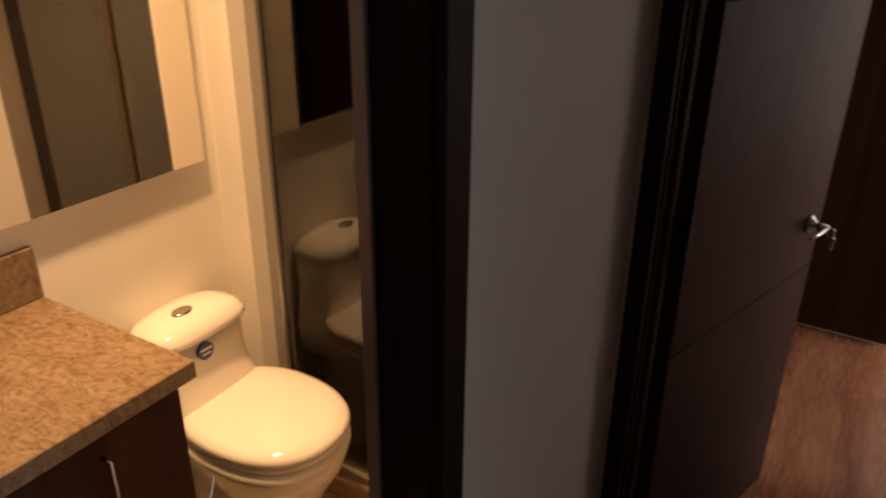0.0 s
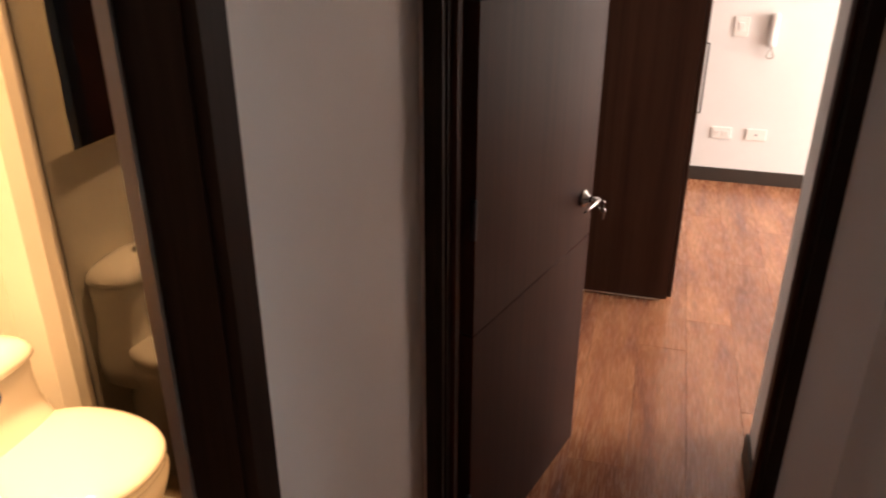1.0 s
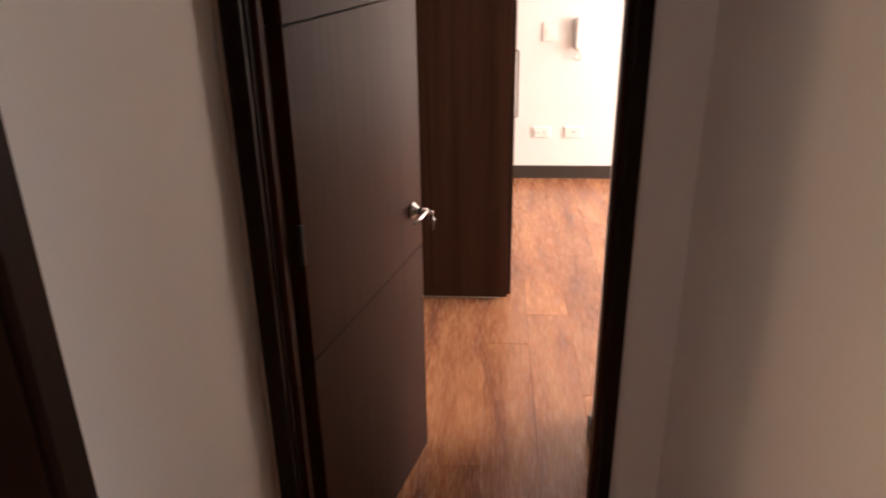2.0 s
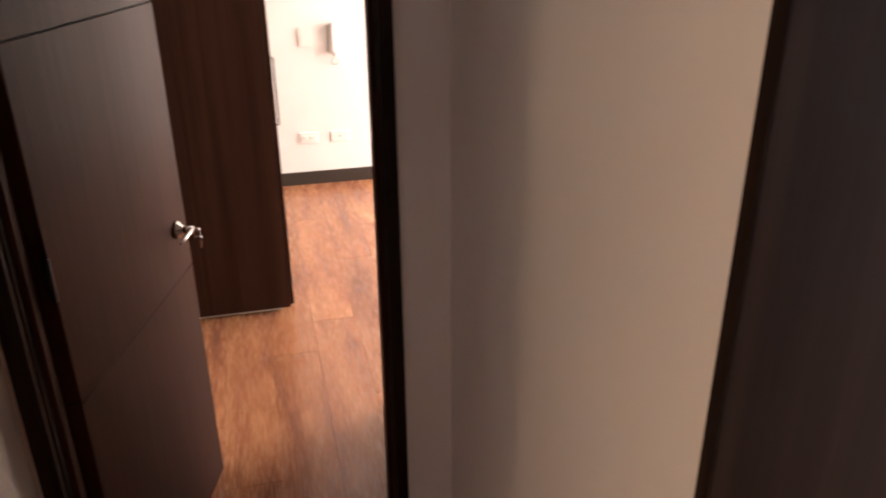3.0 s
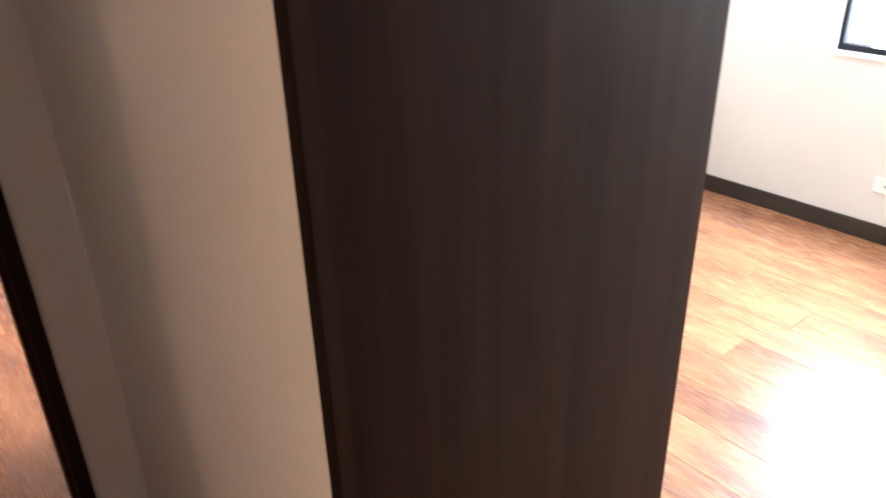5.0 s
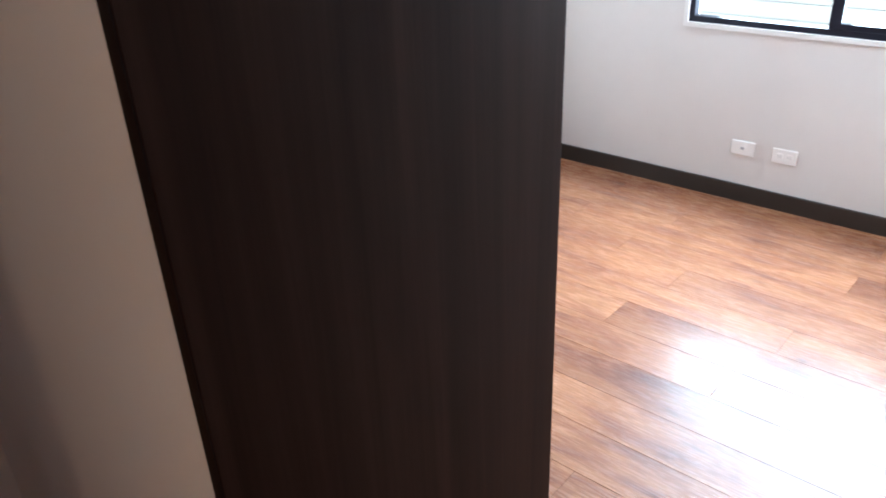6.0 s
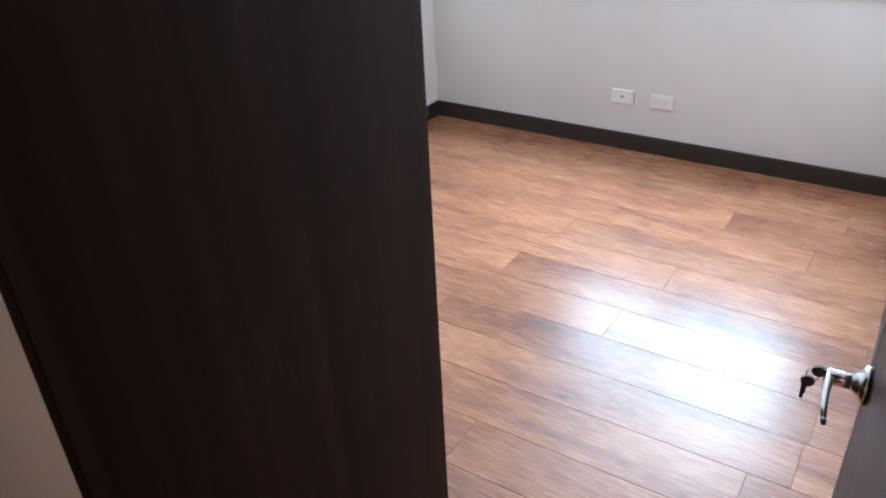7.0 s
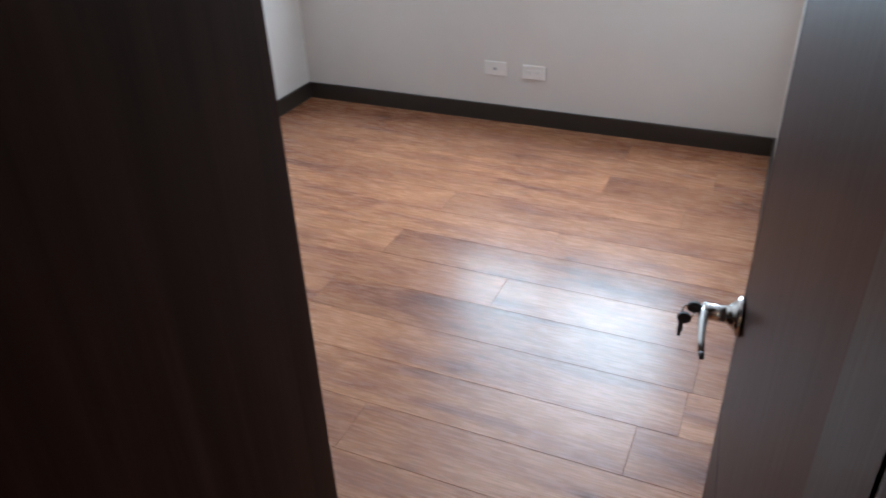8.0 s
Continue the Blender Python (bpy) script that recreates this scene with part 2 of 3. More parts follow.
def part(name, bm, material, parent=None, label="", smooth=False):
    ob = new(name, mesh_of(name, bm, material, smooth))
    if parent is not None:
        ob.parent = parent
    if label:
        tagged(ob, label)
    return ob


def structure(name, bm, material, label, category):
    return tagged(part(name, bm, material), label, category, kind="structure")


def empty(name, m, label, category, group="", kind=""):
    ob = new(name)
    ob.matrix_world = m
    ob.empty_display_size = 0.1
    return tagged(ob, label, category, group, kind)


H = 2.36      # ceiling height
DH = 2.08     # height of the door openings

# ---------- walls ----------
def wall(name, *rows, material=None, label=""):
    """One wall; its stretches beside and over an opening are pieces of the setting of their own."""
    for k, r in enumerate(rows):
        structure(name + ("_" + str(k + 1) if len(rows) > 1 else ""), boxes(r), material or WALL, label, "wall")


wall("wall_hall_west", (-0.460, -0.392, 0.31, 1.105, 0, H), (-0.455, -0.385, -2.2, -0.45, 0, H), (-0.455, -0.385, -0.45, 0.31, DH + 0.03, H), material=WALL,
     label="white painted hall wall beside the bathroom doorway")
wall("wall_hall_end", (-0.392, -0.355, 1.005, 1.105, 0, H), (0.357, 0.480, 1.000, 1.105, 0, H), (-0.355, 0.357, 1.005, 1.105, DH + 0.03, H), (-3.0, -0.485, 1.985, 2.085, 0, H), material=WALL,
     label="white painted wall round the living room doorway")
wall("wall_hall_east", (0.480, 0.56, 0.095, 1.105, 0, H), (0.487, 0.587, -2.2, -0.632, 0, H), (0.487, 0.587, -0.632, 0.075, DH + 0.03, H), (0.458, 0.56, 1.105, 1.832, 0, H), material=WALL,
     label="white painted hall wall between the two doorways")
wall("wall_hall_south", (-0.585, 0.587, -2.3, -2.2, 0, H), material=WALL,
     label="white painted wall closing the hall")
wall("wall_bedroom_north", (0.56, 3.858, 1.903, 2.00, 0, H), material=BEDWALL,
     label="white painted bedroom wall")
wall("wall_bedroom_south", (1.26, 3.858, -0.79, -0.612, 0, H), (0.587, 1.26, -0.79, -0.70, 0, H), material=BEDWALL,
     label="white painted bedroom wall beside the window")
WY0, WY1, WZ0, WZ1 = -0.36, 1.139, 0.842, 2.12
wall("wall_facade", (3.858, 4.02, -0.79, WY0, 0, H), (3.858, 4.02, WY0, WY1, 0, WZ0), (3.858, 4.02, WY0, WY1, WZ1, H), (3.858, 4.02, WY1, 2.5, 0, H), (3.858, 4.02, 2.5, 4.5, 0, 0.3), (3.858, 4.02, 2.5, 4.5, 2.2, H), (3.858, 4.02, 4.5, 4.78, 0, H), material=BEDWALL,
     label="white painted outer wall with the window openings")
wall("wall_living_north", (-3.0, 3.858, 4.68, 4.78, 0, H), material=WALL,
     label="bright white painted living room wall with switches")
wall("wall_living_west", (-3.1, -3.0, 1.985, 4.78, 0, H), material=WALL,
     label="white painted living room wall")
wall("wall_bathroom_back", (-1.6, -1.5, -1.0, 2.085, 0, H), material=BATHWALL,
     label="cream painted bathroom wall behind toilet and basin")
wall("wall_bathroom_south", (-1.5, -0.455, -1.0, -0.9, 0, H), material=BATHWALL,
     label="cream painted bathroom wall")
wall("wall_shower_side", (-0.485, -0.385, 1.105, 2.085, 0, H), material=WALL,
     label="white painted wall between shower and living room")
wall("wall_shower_back", (-1.5, -0.485, 1.985, 2.085, 0, H), material=GROUT,
     label="tiled wall at the back of the shower")
# added stub: its lamp-facing front makes the bright strip beside the screen
wall("wall_shower_added_stub", (-1.5, -1.405, 0.975, 1.09, 0, H), material=BATHWALL,
     label="short cream painted wall stub added to hold the shower screen")
structure("ceiling", boxes((-3.1, 4.02, -2.3, 4.78, H, H + 0.12)), CEIL, "flat white painted ceiling", "ceiling")

# ---------- skirting ----------
def skirting(name, *rows):
    for k, r in enumerate(rows):
        structure(name + "_" + str(k + 1), boxes(r, bevel=0.002), BASE, "dark brown painted skirting board", "baseboard")


skirting("baseboard_bedroom", (3.845, 3.858, -0.612, 1.903, 0.0, 0.090), (1.13, 3.845, 1.890, 1.903, 0.0, 0.090), (1.26, 3.845, -0.612, -0.600, 0.0, 0.090))
skirting("baseboard_living", (0.22, 3.858, 4.667, 4.680, 0.0, 0.090), (-3.0, -0.46, 4.667, 4.68, 0, 0.09), (0.446, 0.458, 1.125, 1.832, 0.0, 0.090), (0.56, 3.858, 2.0, 2.013, 0, 0.09))
skirting("baseboard_hall", (-0.392, -0.380, 0.34, 0.98, 0.0, 0.09), (0.468, 0.480, 0.10, 0.988, 0.0, 0.09), (0.39, 0.480, 0.988, 1.000, 0, 0.09))

# ---------- door frames ----------
bath_frame = structure("door_frame_bathroom", boxes((-0.394, -0.376, 0.283, 0.334, 0, DH + 0.07), (-0.385, -0.366, -0.49, -0.423, 0, DH + 0.07), (-0.385, -0.366, -0.423, 0.283, DH, DH + 0.07)),
                       FRAMEWOOD, "dark stained wooden bathroom door frame", "door frame")
part("jamb", boxes((-0.468, -0.394, 0.280, 0.31, 0, DH), (-0.468, -0.385, -0.45, -0.42, 0, DH), (-0.442, -0.385, -0.45, 0.31, DH, DH + 0.03)), FRAMEWOOD, bath_frame)
part("edge_trim", boxes((-0.486, -0.4685, 0.274, 0.315, 0, DH)), ALU, bath_frame, "grey aluminium edge strip")

living_frame = structure("door_frame_living", boxes((-0.376, -0.338, 0.981, 1.005, 0, DH + 0.06), (0.347, 0.374, 0.989, 1.005, 0, DH + 0.06), (-0.338, 0.347, 0.990, 1.005, DH + 0.01, DH + 0.06)),
                         FRAMEWOOD, "dark stained wooden living room door frame", "door frame")
part("jamb", boxes((-0.355, -0.333, 1.0, 1.112, 0, DH), (0.345, 0.357, 1.0, 1.112, 0, DH), (-0.355, 0.357, 1.0, 1.112, DH, DH + 0.03)), FRAMEWOOD, living_frame)
part("door_stop", boxes((-0.333, -0.321, 1.025, 1.062, 0, DH), (0.335, 0.345, 1.025, 1.062, 0, DH), (-0.321, 0.335, 1.025, 1.062, DH - 0.012, DH)), DOORWOOD, living_frame)
part("casing", boxes((0.347, 0.395, 1.105, 1.118, 0, DH + 0.06), (-0.385, -0.338, 1.105, 1.118, 0, DH + 0.06)), FRAMEWOOD, living_frame)

bed_frame = structure("door_frame_bedroom", boxes((0.470, 0.487, -0.66, -0.600, 0, DH + 0.06), (0.470, 0.487, -0.600, 0.075, DH, DH + 0.06)), FRAMEWOOD, "dark stained wooden bedroom door frame", "door frame")
part("jamb", boxes((0.48, 0.592, -0.632, -0.600, 0, DH), (0.48, 0.592, -0.632, 0.075, DH, DH + 0.03)), FRAMEWOOD, bed_frame)


# ---------- doors ----------
def handle(parent, x, z, side, keys):
    """Round rosette, curved lever and keys on the face y = side * 0.02 of a leaf that lies along +x."""
    y = side * 0.021
    bm = bmesh.new()
    tube(bm, [(x, y, z), (x, y + side * 0.006, z), (x, y + side * 0.010, z), (x, y + side * 0.016, z), (x, y + side * 0.020, z)], [0.0255, 0.0255, 0.0195, 0.0130, 0.0112], 28)
    rose = part("rosette", bm, CHROME, parent, "round satin chrome rosette", True)
    bm = bmesh.new()
    tube(bm, [(x, y + side * 0.008, z), (x, y + side * 0.047, z)], 0.0104, 18)
    part("spindle", bm, CHROME, rose, "", True)
    bm = bmesh.new()
    pts = [(x + 0.007, y + side * 0.044, z + 0.001), (x - 0.012, y + side * 0.046, z + 0.001), (x - 0.038, y + side * 0.046, z), (x - 0.062, y + side * 0.045, z - 0.002), (x - 0.082, y + side * 0.043, z - 0.005)]
    tube(bm, pts, [0.0072, 0.0064, 0.0050, 0.0042, 0.0034], 14)
    lever = part("lever", bm, CHROME, parent, "slim curved satin chrome lever", True)
    bm = bmesh.new()
    tube(bm, [(x - 0.081, y + side * 0.043, z - 0.005), (x - 0.089, y + side * 0.042, z - 0.006)], [0.0037, 0.0030], 12)
    part("lever_tip", bm, BLACKPLASTIC, lever, "dark lever tip", True)
    for k, (dx, out, dz, head) in enumerate(keys):
        ky = y + side * out
        ring = [(math.cos(a) * 0.0086, math.sin(a) * 0.0078) for a in [2 * math.pi * i / 16 for i in range(16)]]
        bm = loft(bmesh.new(), [[(x + dx + e, ky + p, z + dz + q) for p, q in ring] for e in (-0.0022, 0.0022)])
        bow = part("key", bm, head, parent, "small door key in the lock")
        bm = bmesh.new()
        if k == 0:
            tube(bm, [(x + dx, ky, z + dz), (x + dx, y + side * 0.046, z + dz)], 0.004, 8)
        else:
            box(bm, x + dx - 0.0012, x + dx + 0.0012, ky + side * 0.003 - 0.0032, ky + side * 0.003 + 0.0032, z + dz - 0.021, z + dz - 0.005)
            box(bm, x + dx - 0.0011, x + dx + 0.0011, ky + side * 0.003 - 0.0018, ky + side * 0.003 + 0.0030, z + dz - 0.029, z + dz - 0.0209)
            hoop = bmesh.new()
            tube(hoop, [(x + dx + 0.003 + 0.002 * math.sin(a), ky - side * 0.004 + 0.0075 * math.cos(a), z + dz + 0.009 + 0.0085 * math.sin(a)) for a in [2 * math.pi * i / 18 for i in range(19)]], 0.0009, 6)
            part("key_ring", hoop, CHROME, bow, "thin steel key ring", True)
        part("blade", bm, head, bow)


def door(name, m, width, side, label, keys, hx, hz0):
    """A flush leaf along +x from its hinge, 4 cm thick, with two horizontal grooves."""
    ob = empty(name, m, label, "door")
    ob["kind"] = "structure"
    t = 0.02
    z = [0.008, 0.760, 1.497, DH - 0.004]
    for a, b in zip(z, z[1:]):
        part("leaf_panel", boxes((0.002, width, -t, t, a + (0.002 if a > 0.1 else 0), b - 0.002), bevel=0.0012), DOORWOOD, ob)
    part("leaf_core", boxes((0.006, width - 0.004, -t + 0.004, t - 0.004, 0.012, DH - 0.01)), GROOVE, ob)
    part("edge_joint", boxes((width - 0.0235, width - 0.0225, -t - 0.0003, t + 0.0003, 0.01, DH - 0.006)), GROOVE, ob, "fine dark seam of the edge band")
    handle(ob, width - hx, hz0, side, keys)
    handle(ob, width - hx, hz0, -side, [])
    for hz in (0.25, 1.05, 1.82):
        bm = bmesh.new()
        tube(bm, [(-0.004, side * 0.019, hz - 0.045), (-0.004, side * 0.019, hz + 0.045)], 0.007, 10)
        part("hinge", bm, WINALU, ob, "", True)
    return ob


ang_a = math.degrees(math.atan2(1.766 - 1.085, -0.127 + 0.315))
door("door_living", pose(-0.315, 1.090, 0, 0, 0, ang_a), 0.705, -1, "dark brown wooden living room door standing open with keys in its lock",
     [(0.0, 0.058, -0.002, CHROME), (-0.006, 0.063, -0.022, CHROME)], 0.077, 0.899)
door("door_bedroom", pose(0.5195, -0.627, 0, 0, 0, 3.58), 0.659, 1, "dark brown wooden bedroom door standing open with keys in its lock",
     [(0.0, 0.058, 0.003, BLACKPLASTIC), (-0.004, 0.068, -0.013, BLACKPLASTIC)], 0.050, 0.942)

door("door_bathroom", pose(-0.478, -0.395, 0, 0, 0, 180), 0.655, -1, "dark brown wooden bathroom door standing wide open",
     [], 0.060, 0.930)

# ---------- wardrobe between hall and bedroom ----------
ward = empty("wardrobe", pose(0.8, 0.9, 0), "tall dark wenge built-in wardrobe with a plain side panel", "wardrobe")


def fixed(name, bm, material, parent, label="", smooth=False):
    """A part whose shape is given in world places, under a thing that stands elsewhere."""
    ob = part(name, bm, material, None, label, smooth)
    ob.parent = parent
    ob.matrix_parent_inverse = parent.matrix_world.inverted()
    return ob


fixed("side_panel", boxes((0.478, 1.112, 0.074, 0.093, 0.0, H), bevel=0.0012), WENGE, ward, "plain dark wenge side panel with vertical grain")
# strip added to darken the edge that the warm lamps light too strongly
fixed("added_edge_strip", boxes((0.4768, 0.4778, 0.074, 0.093, 0.0, H)), FRAMEWOOD, ward, "dark strip added over the front edge")
bm = bmesh.new()
tube(bm, [(0.583, 0.0746, 1.430), (0.583, 0.0737, 1.430)], 0.0055, 16)
fixed("screw_cap", bm, WENGE, ward, "round brown screw cap")
fixed("body", boxes((0.565, 1.08, 0.095, 1.89, 0.06, H - 0.01)), WENGE, ward)
fixed("plinth", boxes((0.565, 1.05, 0.095, 1.89, 0.0, 0.058)), WENGE, ward)
for y0 in (0.096, 0.692, 1.288):
    fixed("wardrobe_door", boxes((1.086, 1.108, y0, y0 + 0.590, 0.065, H - 0.02), bevel=0.0015), WENGE, ward)

# ---------- tall unit in the living room ----------
unit = empty("tall_cabinet", pose(-0.2, 3.1, 0), "tall dark wenge cabinet standing in the living room", "cabinet")
fixed("side_panel", boxes((-0.46, 0.180, 2.843, 2.861, 0.02, H - 0.03), bevel=0.001), WENGE, unit, "plain dark wenge side panel")
fixed("body", boxes((-0.46, 0.178, 2.862, 3.43, 0.033, H - 0.03)), WENGE, unit)
fixed("plinth", boxes((-0.45, 0.15, 2.868, 3.41, 0.0, 0.032)), LACQUER, unit, "pale recessed plinth")
fixed("cabinet_door", boxes((0.181, 0.199, 2.845, 3.43, 0.033, H - 0.03), bevel=0.002), WENGE, unit)
bm = bmesh.new()
tube(bm, [(0.199, 2.87, 1.16), (0.209, 2.87, 1.16), (0.209, 2.87, 0.88), (0.199, 2.87, 0.88)], 0.004, 10)
fixed("pull_handle", bm, BLACKPLASTIC, unit, "dark bar handle", True)


# ---------- wall plates ----------
def plate(name, m, w, h, label, kind):
    """A wall plate in its local xz plane, facing -y."""
    ob = empty(name, m, label, "switch" if kind == "switch" else "outlet", "" if kind == "switch" else "wall outlets")
    part("cover", boxes((-w / 2, w / 2, -0.009, 0.0, -h / 2, h / 2), bevel=0.003), WHITEPLASTIC, ob)
    if kind == "switch":
        part("rocker", boxes((-w * 0.22, w * 0.22, -0.013, -0.008, -h * 0.22, h * 0.22), bevel=0.002), WHITEPLASTIC, ob)
    elif kind == "socket":
        for dx in (-w * 0.2, w * 0.2):
            part("socket_face", boxes((dx - 0.017, dx + 0.017, -0.0115, -0.008, -0.015, 0.015), bevel=0.0015), WHITEPLASTIC, ob)
            part("slot", boxes((dx - 0.007, dx - 0.005, -0.0122, -0.011, -0.005, 0.005), (dx + 0.005, dx + 0.007, -0.0122, -0.011, -0.005, 0.005)), GREYPLASTIC, ob)
    else:
        part("jack", boxes((-0.008, 0.008, -0.0115, -0.008, -0.006, 0.006)), GREYPLASTIC, ob)
    return ob


plate("wall_outlet", pose(0.442, 4.68, 0.325), 0.122, 0.075, "white plastic double socket on the living room wall", "socket")
plate("wall_outlet", pose(0.651, 4.68, 0.326), 0.122, 0.075, "white plastic aerial socket on the living room wall", "jack")
plate("light_switch", pose(0.465, 4.68, 0.984), 0.085, 0.118, "white plastic light switch on the living room wall", "switch")
plate("wall_outlet", pose(3.858, 0.760, 0.282, 0, 0, -90), 0.118, 0.073, "white plastic aerial socket low on the bedroom wall", "jack")
plate("wall_outlet", pose(3.858, 0.555, 0.279, 0, 0, -90), 0.118, 0.073, "white plastic double socket low on the bedroom wall", "socket")

# ---------- door phone ----------
phone = empty("intercom", pose(0.643, 4.68, 0.975), "white plastic door phone handset with a coiled cord on the wall", "intercom")
part("cradle", boxes((-0.026, 0.026, -0.022, 0.0, -0.09, 0.09), bevel=0.008), DIMWHITE, phone)
rings = []
for k in range(13):
    f = k / 12
    zz = 0.098 - 0.196 * f
    bulge = 0.046 - 0.016 * math.sin(math.pi * f)
    ww = 0.027 - 0.006 * math.sin(math.pi * f)
    if k in (0, 12):
        ww, bulge = ww * 0.7, bulge - 0.006
    rings.append([(ww * math.cos(a), -bulge - 0.013 * math.sin(a), zz) for a in [2 * math.pi * i / 16 for i in range(16)]])
part("handset", loft(bmesh.new(), rings), DIMWHITE, phone, "curved white handset", True)
bm = bmesh.new()
pts = []
for k in range(49):
    f = k / 48
    wob = 0.0022 * math.sin(2 * math.pi * 12 * f)
    pts.append((0.004 + 0.026 * math.sin(2 * math.pi * f) * math.sin(math.pi * f) + wob, -0.045 + 0.03 * f, -0.092 - 0.075 * math.sin(math.pi * f)))
tube(bm, pts, 0.0042, 8)
part("cord", bm, CORD, phone, "looped cream cord", True)

# ---------- bedroom window ----------
win = structure("window_bedroom", boxes((3.850, 3.985, WY0 - 0.0, WY0 + 0.022, WZ0, WZ1), (3.850, 3.985, WY1 - 0.022, WY1, WZ0, WZ1), (3.846, 3.985, WY0 + 0.022, WY1 - 0.022, WZ0, WZ0 + 0.022),
                                        (3.850, 3.985, WY0 + 0.022, WY1 - 0.022, WZ1 - 0.022, WZ1)), WHITEPLASTIC, "sliding window with dark frame and white reveal", "window")
part("window_frame", boxes((3.864, 3.910, WY0 + 0.022, WY0 + 0.06, WZ0 + 0.022, WZ1 - 0.022), (3.864, 3.910, WY1 - 0.048, WY1 - 0.022, WZ0 + 0.022, WZ1 - 0.022),
                           (3.864, 3.910, WY0 + 0.06, WY1 - 0.048, WZ0 + 0.022, WZ0 + 0.05), (3.864, 3.910, WY0 + 0.06, WY1 - 0.048, WZ1 - 0.05, WZ1 - 0.022)), WINALU, win, "dark anodised aluminium frame")
sash = part("sash", boxes((3.868, 3.892, 0.425, 0.475, WZ0 + 0.03, WZ1 - 0.05), (3.868, 3.892, WY0 + 0.06, WY0 + 0.10, WZ0 + 0.03, WZ1 - 0.05),
                          (3.868, 3.892, WY0 + 0.10, 0.425, WZ0 + 0.03, WZ0 + 0.075), (3.868, 3.892, WY0 + 0.10, 0.425, WZ1 - 0.09, WZ1 - 0.05)), WINALU, win, "dark sliding sash")
for y0, y1, x in ((0.45, WY1 - 0.048, 3.895), (WY0 + 0.10, 0.425, 3.878)):
    g = part("pane", boxes((x, x + 0.005, y0, y1, WZ0 + 0.045, WZ1 - 0.045)), GLASS, win)
    g.visible_shadow = False

# ---------- bathroom ----------
vanity = empty("vanity_cabinet", pose(-1.25, -0.05, 0), "dark wenge bathroom vanity cabinet under a stone top", "cabinet")
fixed("body", boxes((-1.5, -1.058, -0.33, 0.413, 0.10, 0.822)), WENGE, vanity)
fixed("plinth", boxes((-1.5, -1.09, -0.32, 0.40, 0.0, 0.099)), WENGE, vanity)
for y0, hy in ((-0.325, -0.02), (0.046, 0.235)):
    fixed("vanity_door", boxes((-1.057, -1.039, y0, y0 + 0.365, 0.108, 0.808), bevel=0.0015), WENGE, vanity)
    bm = bmesh.new()
    tube(bm, [(-1.039, hy, 0.768), (-1.017, hy, 0.768), (-1.017, hy, 0.622), (-1.039, hy, 0.622)], 0.0045, 10)
    fixed("pull_handle", bm, CHROME, vanity, "slim chrome bar handle", True)
top = empty("granite_countertop", pose(-1.25, -0.05, 0.825), "speckled beige-brown granite vanity top with an upstand", "countertop")
fixed("slab", boxes((-1.5, -1.018, -0.34, 0.440, 0.825, 0.864), bevel=0.002), GRANITE, top)
fixed("backsplash", boxes((-1.5, -1.482, -0.34, 0.440, 0.865, 0.982), bevel=0.0015), GRANITE, top)

mirror = empty("wall_mirror", pose(-1.49, 0.1, 1.5), "frameless wall mirror with a cream side panel over the basin", "mirror")
fixed("backing", boxes((-1.499, -1.477, -0.55, 0.911, 1.046, 2.08)), LACQUER, mirror)
fixed("glass", boxes((-1.4765, -1.471, -0.55, 0.813, 1.044, 2.08), bevel=0.001), MIRROR, mirror, "polished mirror glass")
fixed("side_panel", boxes((-1.4765, -1.471, 0.816, 0.911, 1.044, 2.08), bevel=0.001), LACQUER, mirror, "cream lacquered strip")


def oval(cx, cy, z, front, back, half, n=40, power=2.3):
    """A rounded outline: front and back are its reach along x, half its reach along y."""
    pts = []
    for i in range(n):
        a = 2 * math.pi * i / n
        c, s = math.cos(a), math.sin(a)
        r = front if c > 0 else back
        pts.append((cx + r * math.copysign(abs(c) ** (2 / power), c), cy + half * math.copysign(abs(s) ** (2 / power), s), z))
    return pts


TX, TY = -1.208, 0.762
toilet = empty("toilet", pose(TX, TY, 0), "white ceramic one-piece toilet with its lid closed", "toilet")
rings = [oval(TX - 0.05, TY, 0.000, 0.20, 0.22, 0.105), oval(TX - 0.05, TY, 0.032, 0.195, 0.22, 0.100), oval(TX - 0.05, TY, 0.149, 0.185, 0.22, 0.095), oval(TX - 0.03, TY, 0.256, 0.20, 0.22, 0.125),
         oval(TX, TY, 0.341, 0.22, 0.22, 0.160), oval(TX, TY, 0.394, 0.235, 0.22, 0.176), oval(TX, TY, 0.417, 0.238, 0.22, 0.180), oval(TX, TY, 0.426, 0.232, 0.215, 0.174)]
fixed("bowl", loft(bmesh.new(), rings), CERAMIC, toilet, "", True)
rings = [oval(TX, TY, 0.428, 0.226, 0.19, 0.170), oval(TX, TY, 0.435, 0.232, 0.195, 0.176), oval(TX, TY, 0.442, 0.232, 0.195, 0.176), oval(TX, TY, 0.446, 0.226, 0.19, 0.171)]
fixed("seat", loft(bmesh.new(), rings), CERAMIC, toilet, "", True)
rings = [oval(TX, TY, 0.448, 0.226, 0.188, 0.171), oval(TX, TY, 0.455, 0.235, 0.196, 0.179), oval(TX, TY, 0.466, 0.238, 0.198, 0.181), oval(TX, TY, 0.477, 0.230, 0.192, 0.175), oval(TX, TY, 0.486, 0.208, 0.174, 0.157),
         oval(TX, TY, 0.492, 0.165, 0.138, 0.123), oval(TX, TY, 0.495, 0.09, 0.08, 0.07), oval(TX, TY, 0.4955, 0.02, 0.02, 0.02)]
fixed("lid", loft(bmesh.new(), rings), CERAMIC, toilet, "domed glossy lid", True)
